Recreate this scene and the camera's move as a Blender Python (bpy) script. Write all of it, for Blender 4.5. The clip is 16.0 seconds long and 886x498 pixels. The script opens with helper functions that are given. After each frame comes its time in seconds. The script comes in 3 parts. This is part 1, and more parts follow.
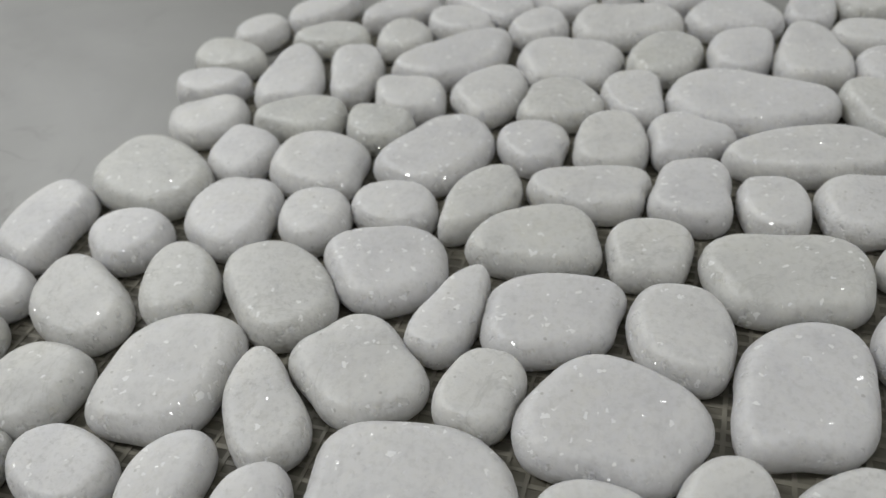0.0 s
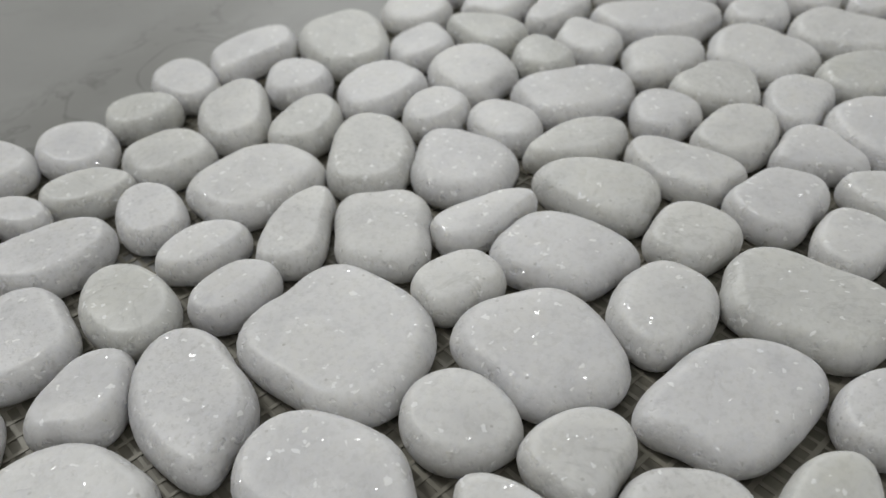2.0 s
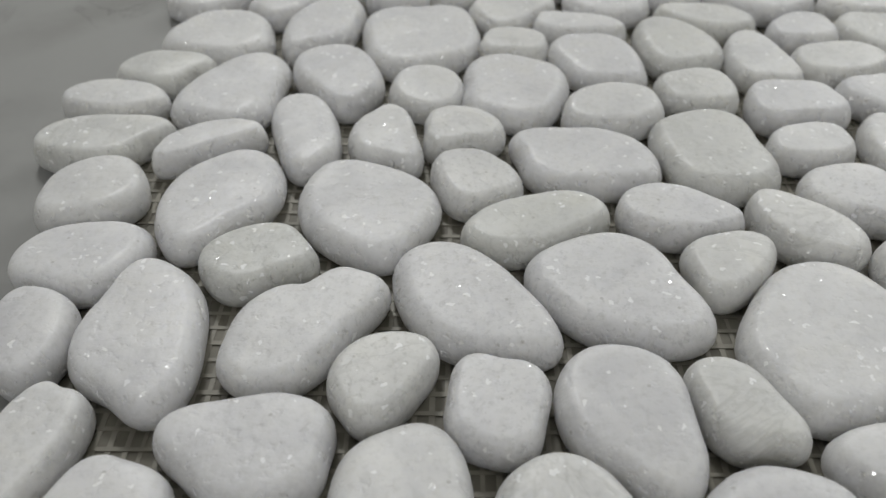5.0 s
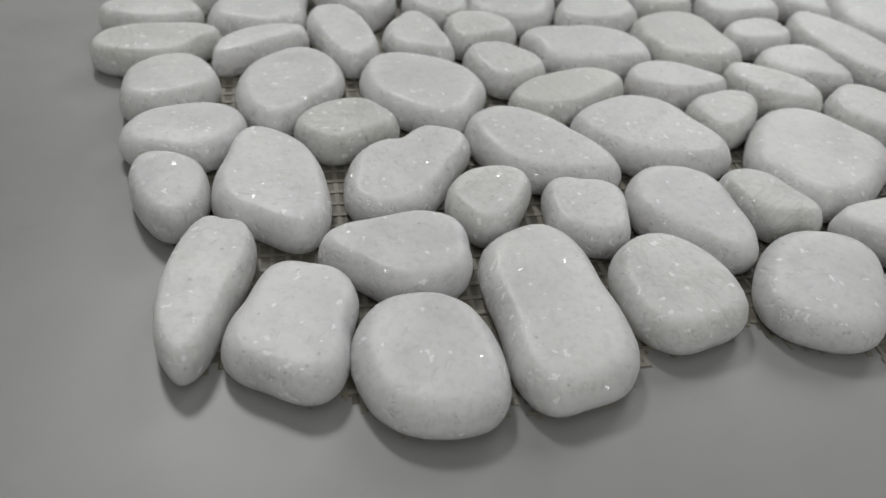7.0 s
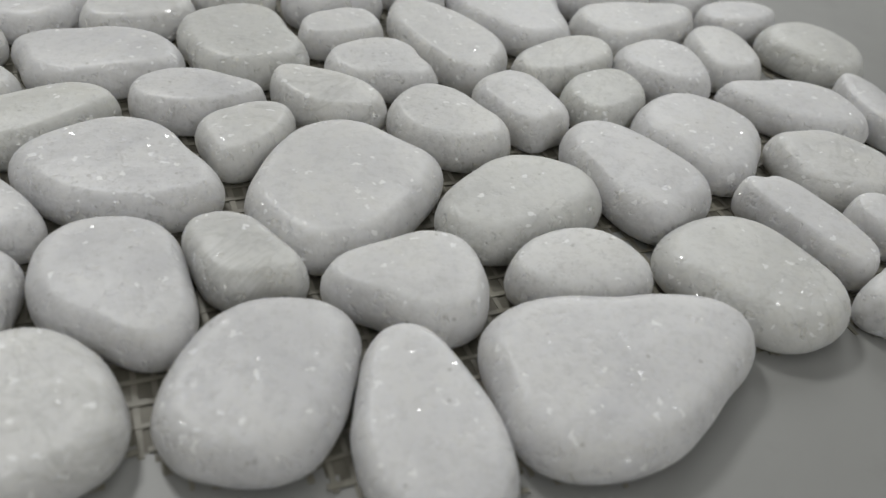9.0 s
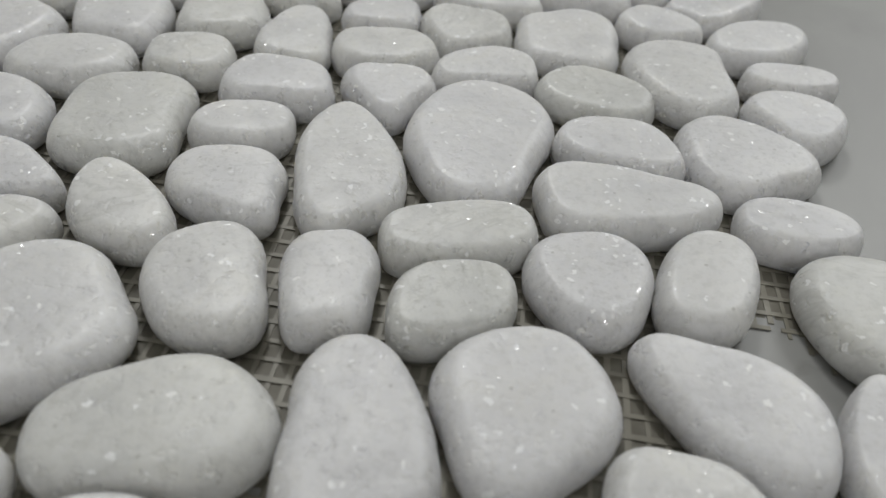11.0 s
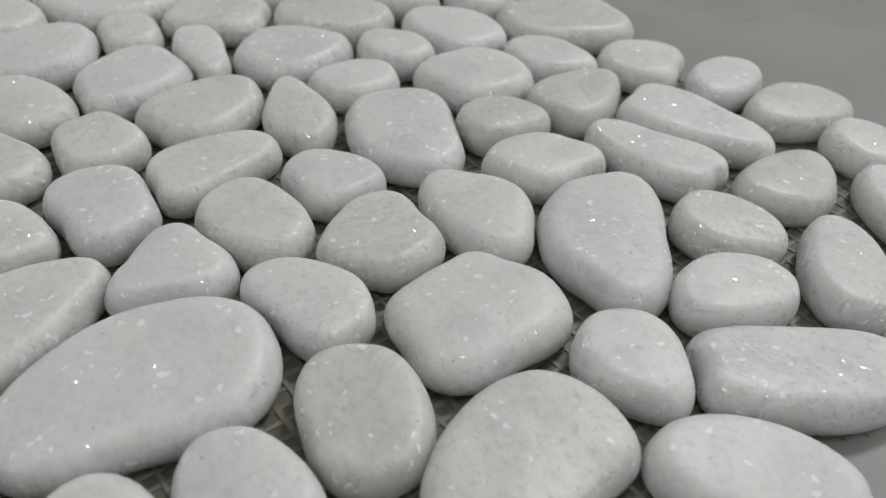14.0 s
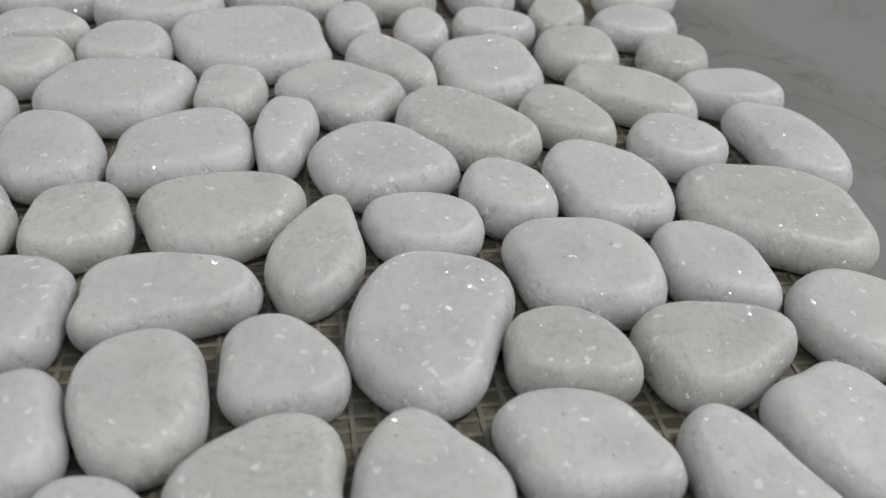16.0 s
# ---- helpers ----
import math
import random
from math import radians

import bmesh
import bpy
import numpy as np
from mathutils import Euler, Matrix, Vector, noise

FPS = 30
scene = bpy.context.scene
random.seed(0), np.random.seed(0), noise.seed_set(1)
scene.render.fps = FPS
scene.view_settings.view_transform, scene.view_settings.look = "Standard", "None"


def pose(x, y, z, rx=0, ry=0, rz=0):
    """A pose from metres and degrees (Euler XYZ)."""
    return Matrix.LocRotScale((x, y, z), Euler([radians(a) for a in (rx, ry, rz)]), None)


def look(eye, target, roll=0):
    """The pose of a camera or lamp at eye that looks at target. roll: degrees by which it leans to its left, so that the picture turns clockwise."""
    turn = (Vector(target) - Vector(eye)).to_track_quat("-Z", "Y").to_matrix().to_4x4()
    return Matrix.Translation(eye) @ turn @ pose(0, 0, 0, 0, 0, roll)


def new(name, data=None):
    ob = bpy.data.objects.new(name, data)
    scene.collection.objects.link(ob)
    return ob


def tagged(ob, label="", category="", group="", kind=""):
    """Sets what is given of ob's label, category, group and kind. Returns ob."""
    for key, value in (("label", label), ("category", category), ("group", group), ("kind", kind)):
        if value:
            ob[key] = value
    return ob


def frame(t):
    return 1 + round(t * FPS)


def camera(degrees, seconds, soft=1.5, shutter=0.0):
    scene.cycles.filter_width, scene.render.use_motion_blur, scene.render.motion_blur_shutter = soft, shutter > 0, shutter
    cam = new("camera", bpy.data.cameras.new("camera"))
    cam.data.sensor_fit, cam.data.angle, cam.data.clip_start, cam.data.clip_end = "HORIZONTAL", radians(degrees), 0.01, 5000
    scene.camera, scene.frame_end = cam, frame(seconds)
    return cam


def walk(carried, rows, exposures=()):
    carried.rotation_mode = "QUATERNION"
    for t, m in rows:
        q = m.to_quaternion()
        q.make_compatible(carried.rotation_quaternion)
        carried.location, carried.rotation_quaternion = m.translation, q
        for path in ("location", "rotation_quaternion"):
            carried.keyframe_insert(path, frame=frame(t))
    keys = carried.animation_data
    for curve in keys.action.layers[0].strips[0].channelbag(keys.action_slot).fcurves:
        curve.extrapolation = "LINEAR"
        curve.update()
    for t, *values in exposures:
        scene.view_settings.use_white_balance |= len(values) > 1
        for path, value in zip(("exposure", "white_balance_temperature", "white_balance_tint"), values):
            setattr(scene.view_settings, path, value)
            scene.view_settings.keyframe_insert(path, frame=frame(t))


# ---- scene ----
# A sheet of white pebble mosaic lies on a marble table top; the camera circles close above it.

# ---- camera ----
cam = camera(57.66, 16.0)
PATH = [  # seconds, x, y, z, yaw, pitch, roll
    (0, -0.12954, -0.01326, 0.11644, -67.55, -39.12, -7.17),
    (0.5, -0.13067, -0.02718, 0.11417, -61.77, -39.11, -5.47),
    (1, -0.12724, -0.04219, 0.11521, -55.22, -39.35, -4.57),
    (1.5, -0.12486, -0.05504, 0.11428, -48.22, -39.19, -3.67),
    (2, -0.11950, -0.06894, 0.11374, -40.59, -39.88, -3.33),
    (2.5, -0.11556, -0.08421, 0.11045, -33.86, -39.65, -2.35),
    (3, -0.10478, -0.10265, 0.10789, -25.52, -39.83, -2.55),
    (3.5, -0.09651, -0.12089, 0.10739, -18.37, -40.08, -2.37),
    (4, -0.08430, -0.14012, 0.10684, -11.34, -40.10, -1.67),
    (4.5, -0.06979, -0.16206, 0.10729, -4.64, -40.51, -1.36),
    (5, -0.05540, -0.18436, 0.10812, 1.21, -40.96, -0.49),
    (5.2, -0.05376, -0.19200, 0.10624, 2.06, -40.80, 0.41),
    (5.6, -0.05950, -0.20557, 0.10416, 2.02, -40.65, 1.79),
    (6, -0.07451, -0.21561, 0.10375, -0.49, -40.68, 2.72),
    (6.4, -0.09199, -0.22165, 0.10367, -4.78, -40.71, 3.48),
    (6.8, -0.10514, -0.22323, 0.10255, -10.16, -40.58, 4.35),
    (7.3, -0.10398, -0.21742, 0.09742, -17.56, -39.90, 6.02),
    (7.5, -0.09600, -0.21300, 0.09382, -20.35, -39.43, 6.97),
    (8, -0.06810, -0.20592, 0.08851, -24.69, -38.63, 7.96),
    (8.5, -0.04547, -0.20146, 0.08245, -26.33, -38.12, 7.96),
    (9, -0.02074, -0.19898, 0.08532, -24.96, -39.11, 7.21),
    (9.5, 0.01648, -0.19339, 0.08422, -17.67, -38.94, 6.52),
    (10, 0.03775, -0.18375, 0.08669, -10.51, -39.23, 6.55),
    (10.2, 0.04609, -0.17923, 0.08810, -7.36, -39.62, 6.29),
    (10.7, 0.06639, -0.16728, 0.08975, 0.31, -39.86, 5.65),
    (11.2, 0.08550, -0.15391, 0.08960, 7.74, -39.29, 5.07),
    (11.7, 0.10337, -0.13902, 0.08967, 15.13, -38.58, 4.59),
    (12.3, 0.12293, -0.11881, 0.09294, 24.20, -38.52, 4.23),
    (12.5, 0.12910, -0.11164, 0.09522, 27.32, -38.85, 4.17),
    (13, 0.14322, -0.08879, 0.09486, 35.03, -38.66, 3.32),
    (13.5, 0.15292, -0.06484, 0.09614, 41.63, -39.19, 4.17),
    (14, 0.15783, -0.03965, 0.09857, 49.21, -39.61, 4.50),
    (14.5, 0.15813, -0.01599, 0.09994, 57.12, -39.92, 4.44),
    (15, 0.15189, 0.00596, 0.09951, 64.96, -40.15, 4.72),
    (15.5, 0.13859, 0.02643, 0.09597, 72.80, -39.82, 5.56),
    (16, 0.12325, 0.03230, 0.09361, 76.46, -39.30, 5.62),
]


def aim(x, y, z, yaw, pitch, roll):
    yaw, pitch = radians(yaw), radians(pitch)
    ahead = Vector((-math.sin(yaw) * math.cos(pitch), math.cos(yaw) * math.cos(pitch), math.sin(pitch)))
    eye = Vector((x, y, z))
    return look(eye, eye + ahead, roll)


walk(cam, [(row[0], aim(*row[1:])) for row in PATH])
cam.data.dof.use_dof = True
cam.data.dof.focus_distance = 0.145
cam.data.dof.aperture_fstop = 22.0

# ---- light ----
world = bpy.data.worlds.new("room_light")
scene.world = world
world.use_nodes = True
world.node_tree.nodes["Background"].inputs["Color"].default_value = (0.92, 0.96, 1.0, 1)
world.node_tree.nodes["Background"].inputs["Strength"].default_value = 0.10
scene.view_settings.exposure = -0.65


# Disk area light, for ceiling lamps and for fills with no known source.
def disk_lamp(name, place, target, size, power, colour=(0.993, 1.0, 0.982)):
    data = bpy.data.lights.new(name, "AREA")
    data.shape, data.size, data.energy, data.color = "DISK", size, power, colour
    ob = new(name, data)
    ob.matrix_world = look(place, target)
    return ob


# ceiling lamps, one beyond the sheet and one overhead
disk_lamp("disk_lamp", (-0.35, 1.35, 1.75), (0, 0, 0), 0.36, 26)
disk_lamp("disk_lamp", (0.0, 0.1, 2.2), (0, 0, 0), 1.5, 5)
# fill with no lamp known there, added to lift the pebbles' south sides
disk_lamp("south_fill", (0.15, -1.7, 1.0), (0, 0, 0), 1.0, 11)
# unseen side light, added to brighten the north-east pebbles; the walls have no window
disk_lamp("north_east_fill", (1.0, 1.3, 1.2), (0, 0, 0), 0.9, 15, (0.985, 1.0, 0.99))


# ---- materials ----
def material(name):
    mat = bpy.data.materials.new(name)
    mat.use_nodes = True
    return mat, mat.node_tree.nodes, mat.node_tree.links, mat.node_tree.nodes["Principled BSDF"]


def ramp(nodes, stops):
    r = nodes.new("ShaderNodeValToRGB")
    r.color_ramp.elements[0].position, r.color_ramp.elements[0].color = stops[0][0], (*stops[0][1], 1)
    r.color_ramp.elements[1].position, r.color_ramp.elements[1].color = stops[-1][0], (*stops[-1][1], 1)
    for place, colour in stops[1:-1]:
        r.color_ramp.elements.new(place).color = (*colour, 1)
    return r


def noise_node(nodes, links, vector, scale, detail=3.0, rough=0.55, distortion=0.0):
    n = nodes.new("ShaderNodeTexNoise")
    n.inputs["Scale"].default_value, n.inputs["Detail"].default_value = scale, detail
    n.inputs["Roughness"].default_value, n.inputs["Distortion"].default_value = rough, distortion
    links.new(vector, n.inputs["Vector"])
    return n


def mix(nodes, links, kind, factor, a, b):
    m = nodes.new("ShaderNodeMix")
    m.data_type, m.blend_type = "RGBA", kind
    for value, socket in ((factor, m.inputs[0]), (a, m.inputs[6]), (b, m.inputs[7])):
        if isinstance(value, bpy.types.NodeSocket):
            links.new(value, socket)
        else:
            socket.default_value = value
    return m.outputs[2]


def calc(nodes, links, op, a, b=0.0):
    m = nodes.new("ShaderNodeMath")
    m.operation = op
    for value, socket in ((a, m.inputs[0]), (b, m.inputs[1])):
        if isinstance(value, bpy.types.NodeSocket):
            links.new(value, socket)
        else:
            socket.default_value = value
    return m.outputs[0]


def crystal_marble():
    """Tumbled white marble: cloudy, with pale flecks and crystal faces that catch the lamps."""
    mat, nodes, links, bsdf = material("white_crystal_marble")
    coords = nodes.new("ShaderNodeTexCoord")
    info = nodes.new("ShaderNodeObjectInfo")
    shift = nodes.new("ShaderNodeVectorMath")
    shift.operation = "MULTIPLY_ADD"
    links.new(info.outputs["Random"], shift.inputs[0])
    shift.inputs[1].default_value = (3.1, 5.7, 2.3)
    links.new(coords.outputs["Object"], shift.inputs[2])
    place = shift.outputs[0]
    # the tops are worn smooth, the sides left rough
    geometry = nodes.new("ShaderNodeNewGeometry")
    upright = nodes.new("ShaderNodeSeparateXYZ")
    links.new(geometry.outputs["Normal"], upright.inputs[0])
    rough_side = ramp(nodes, [(0.55, (1, 1, 1)), (0.93, (0, 0, 0))])
    links.new(upright.outputs["Z"], rough_side.inputs["Fac"])
    clump = ramp(nodes, [(0.46, (0, 0, 0)), (0.6, (1, 1, 1))])
    links.new(noise_node(nodes, links, place, 130, 2, 0.6).outputs["Fac"], clump.inputs["Fac"])
    # stone by stone: most cool white, some creamy or greyish
    tone = ramp(nodes, [(0.0, (0.63, 0.625, 0.63)), (0.45, (0.68, 0.675, 0.68)), (0.8, (0.65, 0.645, 0.63)), (1.0, (0.585, 0.585, 0.565))])
    links.new(info.outputs["Random"], tone.inputs["Fac"])
    cloud = ramp(nodes, [(0.3, (0.87, 0.872, 0.885)), (0.55, (1, 1, 1)), (0.75, (1.0, 0.995, 0.97))])
    links.new(noise_node(nodes, links, place, 75, 4, 0.6, 0.6).outputs["Fac"], cloud.inputs["Fac"])
    colour = mix(nodes, links, "MULTIPLY", 0.9, tone.outputs["Color"], cloud.outputs["Color"])
    grain = ramp(nodes, [(0.36, (0.80, 0.80, 0.79)), (0.52, (1, 1, 1))])
    links.new(noise_node(nodes, links, place, 700, 3, 0.65).outputs["Fac"], grain.inputs["Fac"])
    colour = mix(nodes, links, "MULTIPLY", 0.42, colour, grain.outputs["Color"])
    # salt-and-pepper speckle, strong on some stones
    pepper = ramp(nodes, [(0.34, (0.55, 0.55, 0.54)), (0.44, (1, 1, 1))])
    links.new(noise_node(nodes, links, place, 900, 2, 0.7).outputs["Fac"], pepper.inputs["Fac"])
    dust = calc(nodes, links, "MULTIPLY", calc(nodes, links, "GREATER_THAN", calc(nodes, links, "FRACT", calc(nodes, links, "MULTIPLY", info.outputs["Random"], 7.0)), 0.80), 0.22)
    colour = mix(nodes, links, "MULTIPLY", calc(nodes, links, "ADD", dust, 0.05), colour, pepper.outputs["Color"])
    # pin-prick pits, few and dark
    holes = nodes.new("ShaderNodeTexVoronoi")
    holes.inputs["Scale"].default_value = 420
    links.new(place, holes.inputs["Vector"])
    parts = nodes.new("ShaderNodeSeparateColor")
    links.new(holes.outputs["Color"], parts.inputs["Color"])
    hole = calc(nodes, links, "MULTIPLY", calc(nodes, links, "LESS_THAN", holes.outputs["Distance"], 0.14), calc(nodes, links, "GREATER_THAN", parts.outputs["Green"], 0.90))
    colour = mix(nodes, links, "MIX", calc(nodes, links, "MULTIPLY", hole, 0.45), colour, (0.30, 0.29, 0.27, 1))
    # faint grey veins, on some stones
    vein = ramp(nodes, [(0.485, (0, 0, 0)), (0.5, (1, 1, 1)), (0.515, (0, 0, 0))])
    links.new(noise_node(nodes, links, place, 34, 5, 0.62, 1.1).outputs["Fac"], vein.inputs["Fac"])
    some = calc(nodes, links, "GREATER_THAN", info.outputs["Random"], 0.72)
    veined = calc(nodes, links, "MULTIPLY", calc(nodes, links, "MULTIPLY", vein.outputs["Color"], some), 0.35)
    colour = mix(nodes, links, "MIX", veined, colour, (0.40, 0.40, 0.38, 1))
    # pale flecks
    flecks = nodes.new("ShaderNodeTexVoronoi")
    flecks.inputs["Scale"].default_value, flecks.inputs["Randomness"].default_value = 600, 1.0
    warp = nodes.new("ShaderNodeVectorMath")
    warp.operation = "MULTIPLY_ADD"
    links.new(noise_node(nodes, links, place, 500, 2).outputs["Color"], warp.inputs[0])
    warp.inputs[1].default_value = (0.0032, 0.0032, 0.0032)
    links.new(place, warp.inputs[2])
    links.new(warp.outputs[0], flecks.inputs["Vector"])
    split = nodes.new("ShaderNodeSeparateColor")
    links.new(flecks.outputs["Color"], split.inputs["Color"])
    near = calc(nodes, links, "LESS_THAN", flecks.outputs["Distance"], 0.32)
    many = calc(nodes, links, "MULTIPLY", calc(nodes, links, "FRACT", calc(nodes, links, "MULTIPLY", info.outputs["Random"], 13.0)), clump.outputs["Color"])
    fleck = calc(nodes, links, "MULTIPLY", near, calc(nodes, links, "GREATER_THAN", calc(nodes, links, "ADD", split.outputs["Red"], calc(nodes, links, "MULTIPLY", many, 0.22)), 0.94))
    colour = mix(nodes, links, "MIX", calc(nodes, links, "MULTIPLY", fleck, 0.6), colour, (0.93, 0.93, 0.93, 1))
    links.new(colour, bsdf.inputs["Base Color"])
    bsdf.inputs["Roughness"].default_value = 0.45
    bsdf.inputs["IOR"].default_value = 1.55
    bsdf.inputs["Subsurface Weight"].default_value = 1.0
    bsdf.inputs["Subsurface Radius"].default_value = (0.0095, 0.0093, 0.0086)
    bsdf.inputs["Subsurface Scale"].default_value = 1.0
    # pitted, slightly rough skin
    pits = ramp(nodes, [(0.30, (0, 0, 0)), (0.42, (1, 1, 1))])
    links.new(noise_node(nodes, links, place, 420, 2, 0.6).outputs["Fac"], pits.inputs["Fac"])
    bump = nodes.new("ShaderNodeBump")
    bump.inputs["Distance"].default_value = 0.0005
    links.new(calc(nodes, links, "ADD", calc(nodes, links, "MULTIPLY", rough_side.outputs["Color"], 0.8), 0.17), bump.inputs["Strength"])
    links.new(pits.outputs["Color"], bump.inputs["Height"])
    fine = nodes.new("ShaderNodeBump")
    fine.inputs["Distance"].default_value = 0.0009
    links.new(calc(nodes, links, "ADD", calc(nodes, links, "MULTIPLY", rough_side.outputs["Color"], 0.7), 0.25), fine.inputs["Strength"])
    links.new(noise_node(nodes, links, place, 210, 4, 0.6).outputs["Fac"], fine.inputs["Height"])
    links.new(bump.outputs["Normal"], fine.inputs["Normal"])
    links.new(fine.outputs["Normal"], bsdf.inputs["Normal"])
    # crystal faces: few cells, each a small mirror with a lean of its own
    cells = nodes.new("ShaderNodeTexVoronoi")
    cells.inputs["Scale"].default_value = 1250
    links.new(warp.outputs[0], cells.inputs["Vector"])
    lean = nodes.new("ShaderNodeVectorMath")
    lean.operation = "MULTIPLY_ADD"
    links.new(cells.outputs["Color"], lean.inputs[0])
    lean.inputs[1].default_value = (1.5, 1.5, 1.5)
    lean.inputs[2].default_value = (-0.75, -0.75, -0.75)
    face = nodes.new("ShaderNodeVectorMath")
    links.new(geometry.outputs["Normal"], face.inputs[0])
    links.new(lean.outputs[0], face.inputs[1])
    unit = nodes.new("ShaderNodeVectorMath")
    unit.operation = "NORMALIZE"
    links.new(face.outputs[0], unit.inputs[0])
    chance = nodes.new("ShaderNodeTexWhiteNoise")
    links.new(cells.outputs["Position"], chance.inputs["Vector"])
    core = calc(nodes, links, "LESS_THAN", cells.outputs["Distance"], 0.36)
    odds = calc(nodes, links, "ADD", calc(nodes, links, "MULTIPLY", rough_side.outputs["Color"], 0.2), calc(nodes, links, "MULTIPLY", many, 0.2))
    pick = calc(nodes, links, "MULTIPLY", core, calc(nodes, links, "GREATER_THAN", calc(nodes, links, "ADD", chance.outputs["Value"], odds), 0.80))
    gloss = nodes.new("ShaderNodeBsdfGlossy")
    gloss.inputs["Roughness"].default_value = 0.2
    links.new(calc(nodes, links, "MULTIPLY", pick, 0.10), gloss.inputs["Color"])
    links.new(unit.outputs[0], gloss.inputs["Normal"])
    both = nodes.new("ShaderNodeAddShader")
    links.new(bsdf.outputs[0], both.inputs[0])
    links.new(gloss.outputs[0], both.inputs[1])
    links.new(both.outputs[0], nodes["Material Output"].inputs["Surface"])
    return mat


def table_marble():
    """Honed grey-white marble slab with soft grey drifts and thin dark veins."""
    mat, nodes, links, bsdf = material("grey_veined_marble")
    coords = nodes.new("ShaderNodeTexCoord").outputs["Object"]
    drift = ramp(nodes, [(0.32, (0.215, 0.215, 0.207)), (0.55, (0.285, 0.285, 0.276)), (0.8, (0.31, 0.31, 0.30))])
    links.new(noise_node(nodes, links, coords, 7, 5, 0.55, 0.8).outputs["Fac"], drift.inputs["Fac"])
    vein = ramp(nodes, [(0.488, (0, 0, 0)), (0.5, (1, 1, 1)), (0.512, (0, 0, 0))])
    links.new(noise_node(nodes, links, coords, 5.5, 6, 0.6, 1.2).outputs["Fac"], vein.inputs["Fac"])
    patch = ramp(nodes, [(0.5, (0, 0, 0)), (0.62, (1, 1, 1))])
    links.new(noise_node(nodes, links, coords, 11, 2).outputs["Fac"], patch.inputs["Fac"])
    amount = calc(nodes, links, "MULTIPLY", calc(nodes, links, "MULTIPLY", vein.outputs["Color"], patch.outputs["Color"]), 0.45)
    colour = mix(nodes, links, "MIX", amount, drift.outputs["Color"], (0.17, 0.17, 0.16, 1))
    sway = nodes.new("ShaderNodeVectorMath")
    sway.operation = "MULTIPLY_ADD"
    links.new(noise_node(nodes, links, coords, 22, 4, 0.6).outputs["Color"], sway.inputs[0])
    sway.inputs[1].default_value = (0.05, 0.05, 0.0)
    links.new(coords, sway.inputs[2])
    back = nodes.new("ShaderNodeVectorMath")
    links.new(sway.outputs[0], back.inputs[0])
    back.inputs[1].default_value = (-0.025, -0.025, 0)
    cracks = ramp(nodes, [(0.478, (0, 0, 0)), (0.5, (1, 1, 1)), (0.522, (0, 0, 0))])
    links.new(noise_node(nodes, links, coords, 26, 4, 0.6, 0.9).outputs["Fac"], cracks.inputs["Fac"])
    # broad cloudy veins that run past the corner and the side of the sheet, with short dark cracks in them
    for x, y, turn, long, wide, strength in ((-0.045, 0.165, 18, 0.11, 0.024, 0.5), (-0.165, 0.06, 62, 0.055, 0.016, 0.5), (0.03, 0.235, 10, 0.09, 0.03, 0.22)):
        band = nodes.new("ShaderNodeMapping")
        band.vector_type = "TEXTURE"
        band.inputs["Location"].default_value, band.inputs["Rotation"].default_value = (x, y, 0), (0, 0, radians(turn))
        band.inputs["Scale"].default_value = (long, wide, 1)
        links.new(back.outputs[0], band.inputs["Vector"])
        reach = nodes.new("ShaderNodeVectorMath")
        reach.operation = "LENGTH"
        links.new(band.outputs[0], reach.inputs[0])
        soft_band = ramp(nodes, [(0.25, (1, 1, 1)), (1.0, (0, 0, 0))])
        links.new(reach.outputs["Value"], soft_band.inputs["Fac"])
        colour = mix(nodes, links, "MIX", calc(nodes, links, "MULTIPLY", soft_band.outputs["Color"], strength), colour, (0.185, 0.183, 0.17, 1))
        cracked = calc(nodes, links, "MULTIPLY", calc(nodes, links, "MULTIPLY", cracks.outputs["Color"], soft_band.outputs["Color"]), 1.1 * strength)
        colour = mix(nodes, links, "MIX", cracked, colour, (0.09, 0.09, 0.085, 1))
    specks = ramp(nodes, [(0.25, (0.8, 0.8, 0.78)), (0.4, (1, 1, 1))])
    links.new(noise_node(nodes, links, coords, 90, 4, 0.6).outputs["Fac"], specks.inputs["Fac"])
    links.new(mix(nodes, links, "MULTIPLY", 0.35, colour, specks.outputs["Color"]), bsdf.inputs["Base Color"])
    bsdf.inputs["Roughness"].default_value = 0.42
    return mat


def fibreglass():
    mat, nodes, links, bsdf = material("shaded_white_fibreglass")
    coords = nodes.new("ShaderNodeTexCoord").outputs["Object"]
    # white threads, the shade of the gaps put into a dull olive colour
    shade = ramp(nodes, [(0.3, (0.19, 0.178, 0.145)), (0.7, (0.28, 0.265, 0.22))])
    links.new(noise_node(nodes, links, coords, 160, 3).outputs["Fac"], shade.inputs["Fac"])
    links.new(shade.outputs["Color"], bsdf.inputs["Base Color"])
    bsdf.inputs["Roughness"].default_value = 0.5
    return mat


def gap_dark():
    """Dull olive brown with paler blotches, for the film added to darken the net's cells."""
    mat, nodes, links, bsdf = material("dark_gap_tone")
    coords = nodes.new("ShaderNodeTexCoord").outputs["Object"]
    shade = ramp(nodes, [(0.35, (0.12, 0.11, 0.085)), (0.6, (0.165, 0.153, 0.123)), (0.8, (0.22, 0.207, 0.17))])
    links.new(noise_node(nodes, links, coords, 130, 4, 0.6).outputs["Fac"], shade.inputs["Fac"])
    links.new(shade.outputs["Color"], bsdf.inputs["Base Color"])
    bsdf.inputs["Roughness"].default_value = 0.6
    return mat


